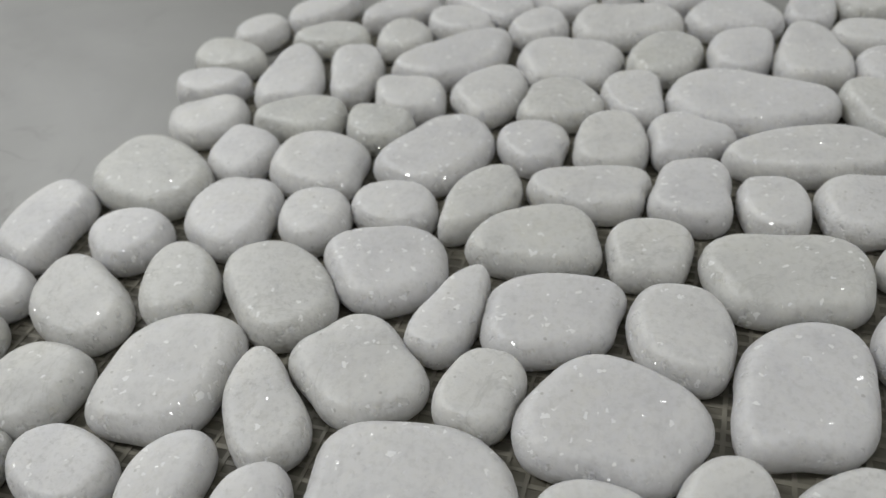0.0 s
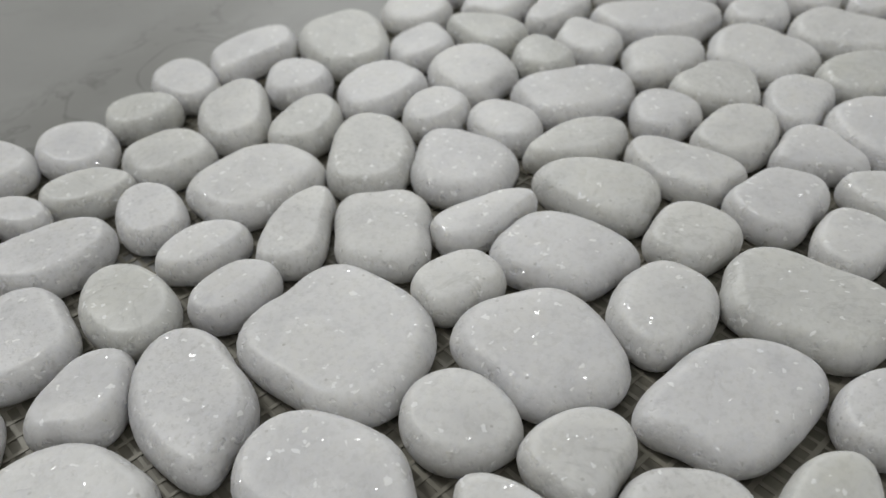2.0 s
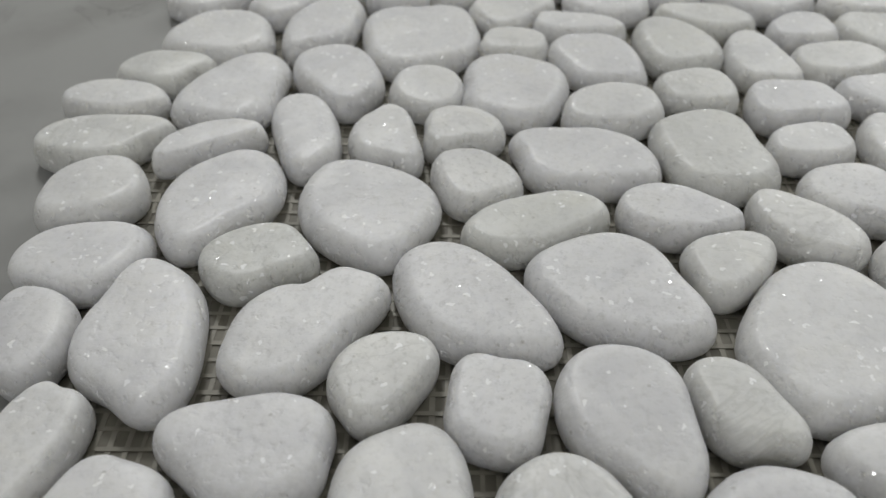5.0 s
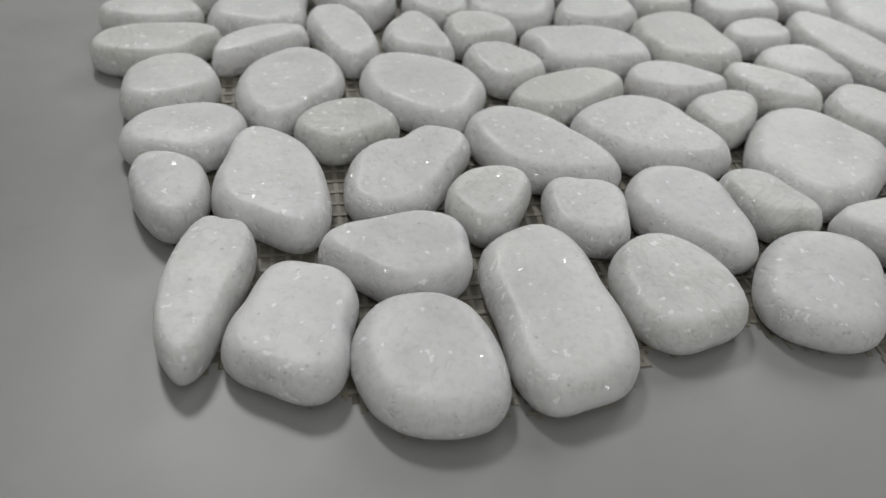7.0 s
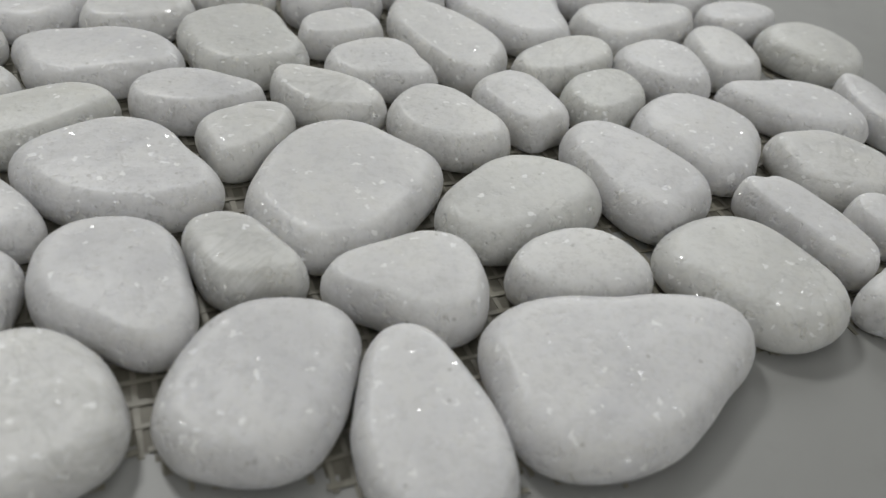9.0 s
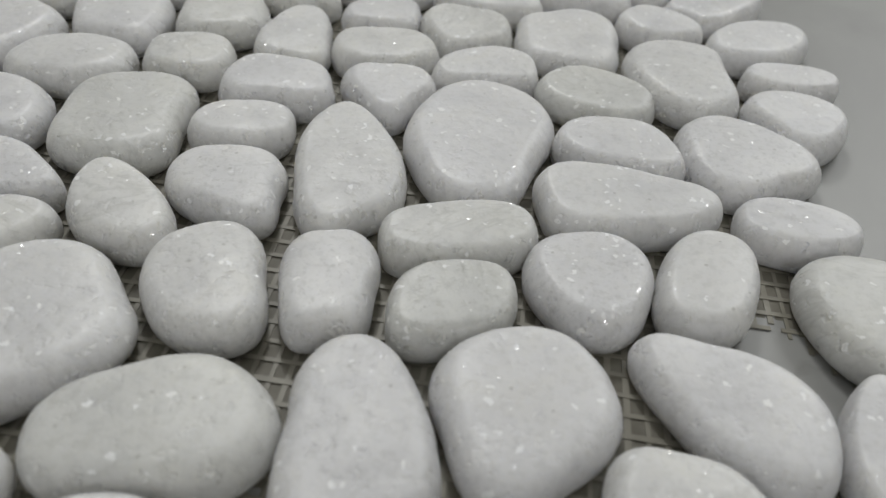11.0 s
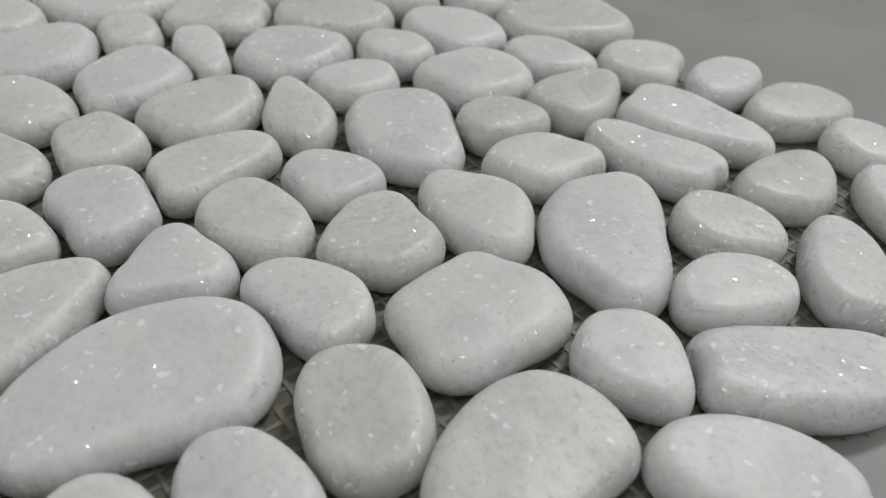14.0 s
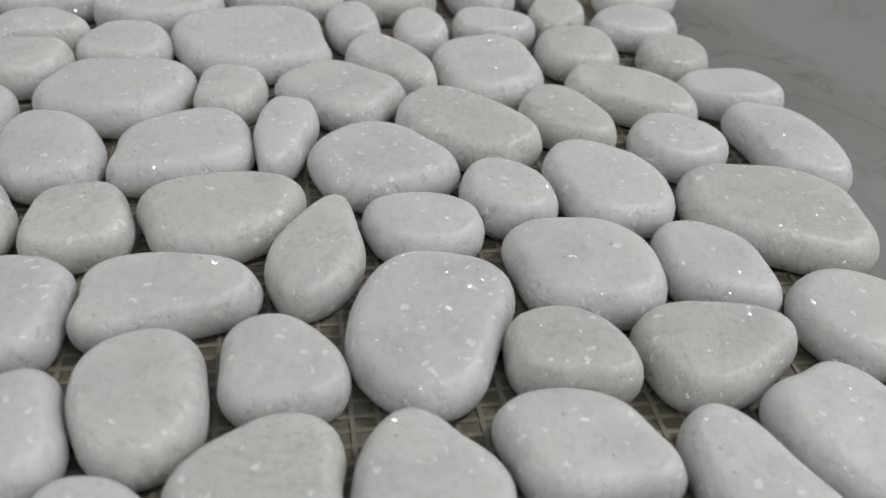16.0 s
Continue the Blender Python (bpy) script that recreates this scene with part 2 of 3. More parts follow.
def plaster(name, colour):
    mat, nodes, links, bsdf = material(name)
    coords = nodes.new("ShaderNodeTexCoord").outputs["Object"]
    tone = ramp(nodes, [(0.3, tuple(0.93 * c for c in colour)), (0.7, colour)])
    links.new(noise_node(nodes, links, coords, 3, 4).outputs["Fac"], tone.inputs["Fac"])
    links.new(tone.outputs["Color"], bsdf.inputs["Base Color"])
    bsdf.inputs["Roughness"].default_value = 0.9
    return mat


MARBLE, SLAB, NET, GAP_DARK = crystal_marble(), table_marble(), fibreglass(), gap_dark()


def finish(bm, mesh, smooth=True):
    bm.normal_update()
    bm.to_mesh(mesh)
    bm.free()
    mesh.polygons.foreach_set("use_smooth", [smooth] * len(mesh.polygons))


def part(name, bm, mat, parent=None, label="", smooth=True):
    mesh = bpy.data.meshes.new(name)
    finish(bm, mesh, smooth)
    mesh.materials.append(mat)
    ob = new(name, mesh)
    ob.parent = parent
    if label:
        tagged(ob, label)
    return ob


def box(bm, x0, x1, y0, y1, z0, z1):
    v = [bm.verts.new((x, y, z)) for z in (z0, z1) for x, y in ((x0, y0), (x1, y0), (x1, y1), (x0, y1))]
    for f in ((3, 2, 1, 0), (4, 5, 6, 7), (0, 1, 5, 4), (1, 2, 6, 5), (2, 3, 7, 6), (3, 0, 4, 7)):
        bm.faces.new([v[i] for i in f])


# ---- table ----
def table_top():
    bm = bmesh.new()
    box(bm, -0.9, 0.9, -0.6, 0.6, -0.02, 0.0)
    bmesh.ops.bevel(bm, geom=list(bm.edges), offset=0.003, segments=3, affect="EDGES")
    ob = part("table_top", bm, SLAB, smooth=False)
    return tagged(ob, "grey-white marble table top with faint dark veins", "table top", kind="structure")


table_top()

# ---- mosaic sheet ----
sheet = tagged(new("mosaic_sheet"), "white tumbled marble pebbles on a mesh sheet, on marble table", "mosaic tile")
BASE = 0.35       # height of the pebbles' undersides, mm
HEIGHT = 7.5      # their usual thickness, mm
SIDES = 60
# the section of a pebble: level from underside to top, and how far it draws in there
SECTION = [(-1.0, 0.22), (-0.95, 0.12), (-0.85, 0.06), (-0.65, 0.022), (-0.4, 0.004), (-0.15, 0.0), (0.15, 0.02), (0.4, 0.055), (0.6, 0.095),
           (0.75, 0.135), (0.86, 0.18), (0.94, 0.23), (0.985, 0.285), (1.0, 0.34)]
FOOTPRINTS = []   # centre and outline of each pebble, for the trimming of the net


def swelling(angle, corners):
    """How far an oval swells at an angle (a number or an array), by its three- to six-cornered terms: cosine and sine of each."""
    total = 1.0
    for i, (c, s) in enumerate(zip(corners[::2], corners[1::2])):
        total = total + c * np.cos((i + 3) * angle) + s * np.sin((i + 3) * angle)
    return total


def outline(angle, inset, long, short, turn, corners, dent=0.0, where=0.0):
    """A place on a pebble's outline: a cornered oval, drawn in by the inset."""
    swell = swelling(angle, corners)
    if dent:
        off = (angle - radians(where) + math.pi) % (2 * math.pi) - math.pi
        swell -= dent * math.exp(-(off / 0.3) ** 2)
    u, v = (long - inset) * swell * math.cos(angle), (short - inset) * swell * math.sin(angle)
    c, s = math.cos(radians(turn)), math.sin(radians(turn))
    return c * u - s * v, s * u + c * v


def pebble(x, y, long, short, turn, *terms):
    """One tumbled pebble of the sheet, in mm: where it lies, half its length and width, its turn in degrees, its corner terms, and a dent if it has one."""
    rng = random.Random(round(x * 10) * 7919 + round(y * 10))
    shape = (long, short, turn, terms[:8], *terms[8:])
    FOOTPRINTS.append((x, y, shape[:4]))
    tall = HEIGHT * rng.uniform(0.95, 1.06)
    edge = min(shape[0], shape[1], 13.6) * rng.uniform(0.85, 1.1)
    lean_x, lean_y = rng.uniform(-0.025, 0.025), rng.uniform(-0.025, 0.025)
    seed = Vector((x * 0.37, y * 0.53, rng.uniform(0, 50)))
    rings = [(0.5 * (1 + level) * tall, inset * edge) for level, inset in SECTION]
    flat = rings[-1][1]
    bm = bmesh.new()
    loops = []

    def ring(height, inset, shrink=1.0, rise=0.0):
        verts = []
        for k in range(SIDES):
            angle = 2 * math.pi * k / SIDES
            px, py = (shrink * v for v in outline(angle, inset, *shape))
            p = Vector((px, py, height + rise))
            away = Vector((px, py, 0)).normalized()
            side = 1 - abs(2 * height / tall - 1) ** 3
            p += away * side * (0.32 * noise.noise(p / 7.5 + seed) + 0.14 * noise.noise(p / 3.0 + seed))
            if height > 0.5 * tall:
                up = min(1, 2 * height / tall - 1)
                p.z += up * (0.40 * noise.noise(Vector((px, py, 0)) / 9.0 + seed) + 0.08 * noise.noise(Vector((px, py, 9)) / 3.2 + seed))
                p.z += up * (lean_x * px + lean_y * py)
            verts.append(bm.verts.new(p * 0.001))
        loops.append(verts)

    ring(rings[0][0], rings[0][1], 0.5)
    for height, inset in rings:
        ring(height, inset)
    for shrink in (0.86, 0.7, 0.5, 0.25):
        ring(tall, flat, shrink, 0.30 * (1 - shrink * shrink))
    for a, b in zip(loops, loops[1:]):
        for k in range(SIDES):
            j = (k + 1) % SIDES
            bm.faces.new((a[k], a[j], b[j], b[k]))
    bm.faces.new(list(reversed(loops[0])))
    top = bm.verts.new(sum((v.co for v in loops[-1]), Vector()) / SIDES + Vector((0, 0, 0.00002)))
    for k in range(SIDES):
        bm.faces.new((loops[-1][k], loops[-1][(k + 1) % SIDES], top))
    ob = part("pebble", bm, MARBLE, sheet)
    ob.location = (x * 0.001, y * 0.001, BASE * 0.001)
    return ob


pebble(-86.0, -137.8, 14.78, 12.43, 109.7, -0.012, -0.025, -0.007, 0.022, 0.002, -0.004, 0.001, 0.003)
pebble(7.1, -141.6, 16.60, 9.61, 87.0, 0.072, -0.012, -0.009, 0.003, -0.006, 0.005, -0.002, -0.001)
pebble(35.8, -139.2, 21.23, 14.49, 5.8, 0.127, -0.007, 0.002, 0.024, -0.004, -0.013, 0.005, -0.009)
pebble(92.3, -138.5, 10.65, 7.02, 11.2, -0.021, 0.037, -0.017, -0.050, 0.004, 0.001, 0.001, 0.000)
pebble(-122.2, -116.9, 18.13, 7.13, 78.3, -0.091, -0.028, -0.035, 0.047, 0.005, 0.001, -0.001, -0.001)
pebble(-106.8, -128.1, 14.43, 10.69, 79.6, 0.031, -0.046, -0.058, 0.055, -0.017, 0.013, 0.002, -0.008)
pebble(-86.7, -112.3, 13.93, 10.58, 172.5, 0.108, -0.041, 0.017, -0.024, 0.013, 0.010, 0.000, -0.001)
pebble(-62.7, -128.8, 22.20, 11.91, 90.2, 0.024, 0.014, -0.070, -0.043, 0.002, -0.009, 0.011, 0.008)
pebble(-39.3, -126.4, 13.54, 11.70, 96.7, 0.045, 0.016, -0.027, -0.011, 0.001, 0.001, 0.002, -0.003)
pebble(-27.5, -105.1, 15.30, 10.95, 109.3, -0.072, -0.020, 0.017, 0.027, -0.002, 0.006, 0.003, -0.004, 0.052, 131)
pebble(-10.9, -128.4, 15.59, 12.22, 50.1, 0.025, -0.012, -0.021, -0.034, -0.002, -0.003, 0.001, 0.001)
pebble(14.3, -115.5, 12.34, 9.99, 161.3, 0.129, 0.021, 0.019, 0.005, -0.009, 0.011, 0.006, 0.011)
pebble(40.5, -119.1, 11.72, 8.27, 168.1, 0.018, 0.060, -0.002, -0.006, 0.001, 0.001, -0.002, 0.005)
pebble(68.1, -127.1, 15.83, 12.88, 117.6, -0.031, 0.026, -0.031, 0.028, 0.003, -0.008, 0.003, -0.007)
pebble(86.9, -118.4, 14.39, 6.15, 102.0, -0.042, 0.056, -0.065, 0.018, 0.000, -0.001, -0.006, 0.000)
pebble(103.4, -122.9, 8.92, 5.93, 122.4, 0.000, 0.000, 0.000, 0.000, 0.000, 0.000, 0.000, 0.000)
pebble(-129.7, -89.2, 12.01, 7.59, 106.2, -0.041, 0.049, -0.009, 0.009, 0.004, 0.001, -0.002, 0.000)
pebble(-109.9, -88.7, 18.08, 11.19, 101.8, 0.021, -0.065, 0.029, 0.049, -0.005, 0.013, 0.004, -0.009)
pebble(-82.7, -86.4, 17.40, 10.36, 48.6, 0.043, -0.050, -0.015, -0.021, -0.032, 0.008, -0.013, -0.005, 0.210, 56)
pebble(-67.6, -97.9, 10.42, 8.11, 54.5, 0.023, -0.083, -0.025, -0.002, 0.000, -0.002, -0.004, 0.005)
pebble(-52.9, -79.9, 18.31, 11.23, 134.0, -0.027, -0.062, 0.008, 0.035, -0.005, 0.001, 0.003, 0.001)
pebble(-48.6, -103.3, 10.49, 8.98, 92.2, -0.036, 0.012, -0.040, 0.061, 0.000, 0.003, -0.005, 0.003)
pebble(-25.5, -76.6, 17.52, 13.30, 139.7, -0.071, 0.035, 0.022, 0.041, -0.001, -0.005, -0.006, 0.000)
pebble(-9.8, -103.7, 10.70, 7.21, 122.2, 0.023, -0.064, -0.007, 0.066, 0.002, -0.003, 0.001, -0.001)
pebble(10.3, -88.4, 19.82, 15.92, 58.2, -0.046, 0.014, -0.017, 0.040, 0.000, 0.003, 0.017, -0.001)
pebble(38.5, -100.3, 16.32, 11.31, 17.1, -0.029, -0.036, -0.023, -0.008, 0.014, 0.010, 0.004, -0.001)
pebble(63.6, -97.2, 16.95, 10.66, 99.9, 0.075, 0.054, -0.040, -0.019, -0.002, 0.001, 0.001, 0.000, 0.035, 80)
pebble(85.0, -87.7, 15.11, 12.84, 81.0, -0.058, -0.012, 0.042, -0.010, -0.002, 0.000, -0.002, 0.003)
pebble(106.6, -103.7, 13.17, 11.85, 116.7, 0.015, 0.000, 0.027, 0.018, 0.002, 0.019, 0.002, 0.006)
pebble(114.7, -82.1, 15.80, 9.96, 141.0, 0.073, 0.061, 0.027, 0.000, 0.003, 0.006, -0.002, 0.000)
pebble(132.9, -84.9, 12.33, 5.03, 77.4, 0.000, 0.000, 0.000, 0.000, 0.000, 0.000, 0.000, 0.000)
pebble(-132.9, -47.9, 12.14, 10.78, 45.4, -0.047, -0.002, 0.018, 0.026, -0.005, 0.002, 0.002, 0.001)
pebble(-128.0, -68.5, 13.50, 10.56, 12.2, -0.016, 0.046, 0.002, 0.029, -0.003, -0.004, 0.001, -0.001)
pebble(-105.6, -49.0, 17.79, 11.79, 67.7, -0.041, -0.020, 0.027, 0.035, 0.011, -0.017, -0.012, 0.004)
pebble(-93.9, -68.6, 11.45, 8.96, 15.6, 0.007, -0.030, -0.024, -0.056, -0.019, 0.000, -0.002, 0.005)
pebble(-74.0, -52.3, 17.43, 14.13, 121.0, 0.022, 0.042, 0.025, -0.029, -0.003, 0.005, -0.001, -0.006)
pebble(-39.4, -57.8, 15.65, 8.25, 18.5, 0.037, -0.001, -0.009, -0.035, -0.013, -0.005, -0.001, -0.001)
pebble(-10.4, -54.4, 12.64, 7.99, 167.5, -0.065, 0.006, 0.026, 0.013, -0.010, -0.009, 0.003, -0.001)
pebble(-3.0, -69.4, 10.38, 7.81, 44.0, 0.044, -0.099, 0.010, 0.015, -0.006, -0.003, -0.008, -0.007)
pebble(14.6, -58.9, 12.80, 7.76, 135.8, 0.010, -0.051, -0.001, -0.013, 0.001, 0.003, -0.002, 0.000)
pebble(29.5, -47.7, 12.17, 9.93, 143.1, -0.043, 0.084, 0.035, -0.026, -0.003, 0.000, 0.001, -0.001)
pebble(35.2, -73.0, 13.67, 9.81, 113.5, -0.031, -0.056, -0.037, 0.004, 0.008, 0.003, 0.002, -0.003)
pebble(53.1, -69.5, 12.14, 8.26, 96.4, -0.034, -0.004, -0.065, -0.026, 0.020, 0.012, -0.003, -0.014)
pebble(71.6, -53.3, 14.41, 7.99, 19.9, -0.006, 0.018, -0.045, 0.010, 0.006, -0.009, 0.003, -0.002)
pebble(72.6, -70.0, 11.48, 8.46, 39.5, 0.004, -0.025, 0.013, 0.040, 0.000, 0.000, 0.001, 0.002)
pebble(93.9, -60.0, 12.13, 10.65, 93.0, -0.055, -0.031, -0.001, 0.002, 0.002, -0.002, -0.001, 0.000)
pebble(113.1, -56.3, 13.86, 8.43, 72.3, 0.000, 0.010, -0.028, -0.017, 0.000, -0.001, 0.000, 0.001)
pebble(139.5, -58.0, 13.91, 12.27, 98.5, -0.037, 0.032, -0.010, -0.012, -0.004, -0.001, 0.000, -0.001)
pebble(-138.2, -27.3, 15.42, 9.32, 11.7, 0.042, 0.048, 0.032, 0.039, 0.007, 0.003, 0.003, 0.002)
pebble(-112.9, -28.7, 12.87, 5.76, 27.0, 0.002, -0.130, -0.050, -0.008, -0.002, 0.003, -0.007, 0.005)
pebble(-90.8, -24.1, 16.36, 8.11, 104.4, -0.014, 0.046, -0.039, -0.018, 0.003, -0.002, 0.000, 0.001)
pebble(-71.4, -26.3, 12.08, 8.38, 103.6, 0.006, -0.144, -0.016, 0.019, 0.004, -0.012, -0.007, -0.006)
pebble(-54.4, -23.6, 10.01, 8.64, 184.4, -0.079, 0.045, -0.045, -0.003, 0.003, -0.006, 0.008, -0.002)
pebble(-51.4, -42.3, 11.17, 9.41, 123.6, 0.055, -0.002, -0.030, 0.021, -0.002, 0.003, 0.001, 0.001)
pebble(-26.8, -34.4, 17.25, 12.05, 164.1, -0.011, -0.025, -0.004, -0.066, 0.002, -0.014, -0.002, -0.002)
pebble(2.8, -31.4, 17.38, 13.24, 96.5, -0.003, -0.037, -0.068, -0.013, 0.007, -0.003, 0.016, 0.002)
pebble(25.8, -28.8, 10.69, 7.89, 15.2, -0.028, 0.018, -0.026, 0.028, -0.004, -0.007, 0.000, -0.001)
pebble(48.5, -37.5, 20.59, 10.45, 101.6, 0.035, 0.063, -0.006, -0.034, 0.006, 0.003, 0.006, 0.003)
pebble(71.5, -21.6, 22.34, 14.54, 88.1, -0.058, -0.025, -0.008, 0.034, 0.013, 0.007, -0.004, -0.008)
pebble(99.3, -19.1, 13.40, 9.44, 169.2, 0.003, 0.061, -0.010, -0.034, 0.000, 0.003, -0.006, 0.004)
pebble(99.3, -37.6, 17.49, 10.19, 4.5, 0.111, 0.027, -0.023, -0.005, -0.015, 0.013, 0.005, 0.008)
pebble(124.2, -15.8, 14.32, 14.01, 134.2, 0.081, -0.056, -0.028, 0.011, 0.002, -0.004, 0.000, 0.001)
pebble(130.7, -38.1, 7.61, 11.65, 87.9, -0.010, 0.024, -0.018, 0.014, -0.001, -0.005, 0.003, 0.001)
pebble(-140.4, -9.6, 13.43, 7.65, 178.5, -0.008, 0.004, 0.001, 0.010, 0.000, 0.000, 0.000, -0.001)
pebble(-132.2, 5.4, 12.18, 8.59, 10.0, 0.023, 0.036, 0.057, 0.025, 0.009, -0.002, 0.003, -0.002)
pebble(-111.3, -5.1, 18.21, 12.66, 69.4, 0.090, 0.013, -0.034, -0.022, -0.012, 0.001, 0.004, 0.004)
pebble(-85.9, 2.6, 16.32, 11.01, 113.6, -0.051, 0.034, -0.023, -0.038, 0.005, 0.012, 0.006, -0.005)
pebble(-62.7, -4.3, 10.89, 9.76, 97.5, -0.015, -0.021, 0.002, 0.020, 0.007, 0.001, 0.000, -0.002)
pebble(-41.0, -3.3, 16.70, 13.95, 97.0, -0.007, 0.043, 0.000, 0.050, -0.011, -0.015, 0.013, -0.013)
pebble(-17.7, 12.0, 14.97, 11.88, 122.1, -0.037, 0.008, 0.002, 0.049, -0.016, -0.006, 0.016, 0.002)
pebble(-17.2, -12.9, 13.41, 10.18, 19.6, -0.027, -0.006, 0.001, 0.027, -0.003, -0.005, 0.001, 0.006)
pebble(5.3, -4.2, 10.46, 9.47, -3.2, -0.030, -0.008, -0.034, -0.034, 0.012, 0.017, -0.001, -0.004)
pebble(25.0, 11.5, 14.63, 9.05, 97.0, 0.077, -0.058, -0.040, 0.003, 0.004, 0.005, -0.005, 0.002)
pebble(27.3, -11.2, 12.82, 9.58, -2.0, 0.043, -0.034, -0.063, -0.016, -0.010, -0.008, 0.017, -0.003)
pebble(45.9, 10.2, 13.01, 9.66, 5.0, 0.022, 0.016, -0.025, -0.020, -0.001, -0.007, 0.004, 0.004)
pebble(50.5, -7.7, 10.37, 9.80, 106.0, -0.158, 0.054, 0.008, -0.021, -0.022, 0.001, 0.010, -0.011)
pebble(70.4, 7.6, 12.70, 8.67, 17.5, -0.058, -0.050, -0.029, 0.023, 0.017, 0.016, 0.001, 0.007)
pebble(94.9, 2.0, 13.79, 10.19, 161.4, -0.005, 0.019, -0.030, 0.006, 0.002, -0.002, 0.000, 0.003)
pebble(138.7, 2.5, 10.87, 11.39, 28.2, 0.073, 0.016, -0.018, -0.019, 0.010, -0.005, -0.002, 0.000)
pebble(-121.6, 25.9, 14.12, 15.84, 80.3, 0.067, 0.011, -0.029, 0.000, -0.014, -0.007, 0.004, 0.002)
pebble(-93.6, 32.0, 17.70, 10.54, 71.1, 0.003, 0.015, 0.011, -0.041, -0.027, 0.016, 0.008, 0.004)
pebble(-65.6, 25.2, 19.60, 17.33, 82.3, -0.042, -0.006, -0.017, -0.058, -0.008, -0.012, -0.001, -0.003)
pebble(-39.8, 20.3, 9.98, 8.01, 169.8, -0.026, 0.021, -0.052, -0.007, 0.001, -0.004, 0.002, 0.000)
pebble(-21.7, 31.4, 13.38, 6.34, 169.6, -0.106, -0.016, -0.018, 0.005, 0.001, 0.028, 0.007, -0.009)
pebble(4.4, 19.8, 14.93, 11.25, 103.8, 0.071, 0.042, -0.036, 0.000, 0.004, 0.008, 0.001, 0.013)
pebble(16.9, 36.2, 14.09, 7.87, 162.7, 0.055, 0.003, 0.036, -0.001, 0.001, -0.008, -0.001, -0.004)
pebble(42.2, 29.5, 10.56, 9.23, 31.4, -0.041, 0.059, 0.008, 0.033, 0.008, -0.006, -0.004, 0.003)
pebble(63.0, 26.8, 11.97, 11.21, 147.8, 0.082, -0.016, 0.024, 0.002, -0.019, -0.019, -0.005, 0.007)
pebble(88.1, 29.2, 16.03, 14.08, 92.5, -0.022, -0.056, -0.049, -0.009, 0.031, -0.009, 0.013, 0.012, 0.140, 76)
pebble(110.8, 42.9, 11.03, 9.26, 171.8, -0.053, -0.009, 0.026, 0.013, 0.001, -0.001, 0.000, 0.002)
pebble(115.1, 16.3, 18.01, 13.00, 100.0, -0.055, -0.016, -0.031, 0.010, 0.014, 0.014, 0.006, -0.011, 0.110, 282)
pebble(136.1, 40.4, 15.81, 10.05, 39.3, 0.000, 0.000, 0.000, 0.000, 0.000, 0.000, 0.000, 0.000)
pebble(140.5, 21.1, 11.79, 6.89, 7.3, 0.000, 0.000, 0.000, 0.000, 0.000, 0.000, 0.000, 0.000)
pebble(-139.0, 72.0, 9.90, 11.90, 118.9, 0.017, 0.021, 0.010, 0.004, -0.002, -0.004, 0.001, -0.001)
pebble(-131.8, 51.1, 12.56, 10.25, 15.9, 0.018, 0.034, 0.013, 0.004, 0.003, 0.000, 0.000, 0.000)
pebble(-111.5, 69.0, 13.91, 12.35, 60.9, 0.046, -0.010, 0.005, -0.034, -0.007, -0.002, 0.002, 0.004)
pebble(-107.1, 45.7, 11.14, 8.37, 30.8, 0.084, 0.044, -0.022, -0.033, -0.005, -0.002, 0.000, -0.004)
pebble(-90.9, 61.8, 13.10, 9.21, 85.7, 0.013, -0.001, -0.007, -0.009, -0.002, 0.003, -0.001, 0.001)
pebble(-73.5, 50.0, 9.92, 7.09, 0.2, 0.009, -0.006, 0.001, -0.024, 0.001, -0.004, -0.002, 0.001)
pebble(-70.7, 67.5, 10.54, 7.09, -7.4, -0.011, -0.024, 0.009, -0.019, -0.008, -0.002, 0.001, 0.005)
pebble(-52.7, 57.8, 14.40, 7.53, 34.5, 0.071, -0.019, -0.022, -0.048, -0.006, -0.004, 0.000, 0.007)
pebble(-39.3, 44.3, 14.49, 11.48, 57.5, -0.041, -0.012, -0.057, 0.047, -0.007, -0.003, 0.004, -0.008)
pebble(-22.4, 69.8, 16.96, 11.21, 48.5, 0.016, 0.026, -0.036, 0.010, -0.007, -0.003, 0.001, 0.000)
pebble(-10.2, 49.9, 14.72, 12.61, 71.1, 0.056, 0.004, 0.041, 0.002, -0.008, 0.001, 0.002, 0.005)
pebble(2.5, 73.0, 10.47, 8.95, 23.8, -0.027, 0.014, 0.000, 0.009, -0.001, 0.003, 0.003, -0.002)
pebble(10.5, 55.5, 8.88, 11.28, 169.1, -0.022, 0.002, -0.003, -0.021, 0.009, 0.005, 0.001, 0.001)
pebble(35.0, 52.7, 17.60, 13.01, 156.7, -0.035, -0.047, -0.053, 0.006, 0.001, 0.010, 0.009, 0.000)
pebble(44.0, 72.9, 10.78, 8.50, 67.2, 0.042, -0.028, -0.003, -0.043, -0.009, 0.005, 0.000, -0.004)
pebble(61.1, 69.9, 12.71, 9.57, 62.3, 0.036, 0.020, 0.066, -0.035, -0.001, -0.013, 0.001, 0.001)
pebble(66.9, 47.3, 14.15, 10.44, 177.4, -0.002, 0.069, 0.043, 0.008, 0.012, -0.002, -0.002, -0.003)
pebble(86.4, 63.5, 20.00, 12.77, 137.4, -0.028, -0.097, -0.023, 0.006, -0.009, 0.000, 0.003, 0.003)
pebble(110.3, 69.8, 12.06, 8.80, 68.5, 0.001, -0.043, -0.009, 0.006, 0.001, 0.000, -0.001, -0.001)
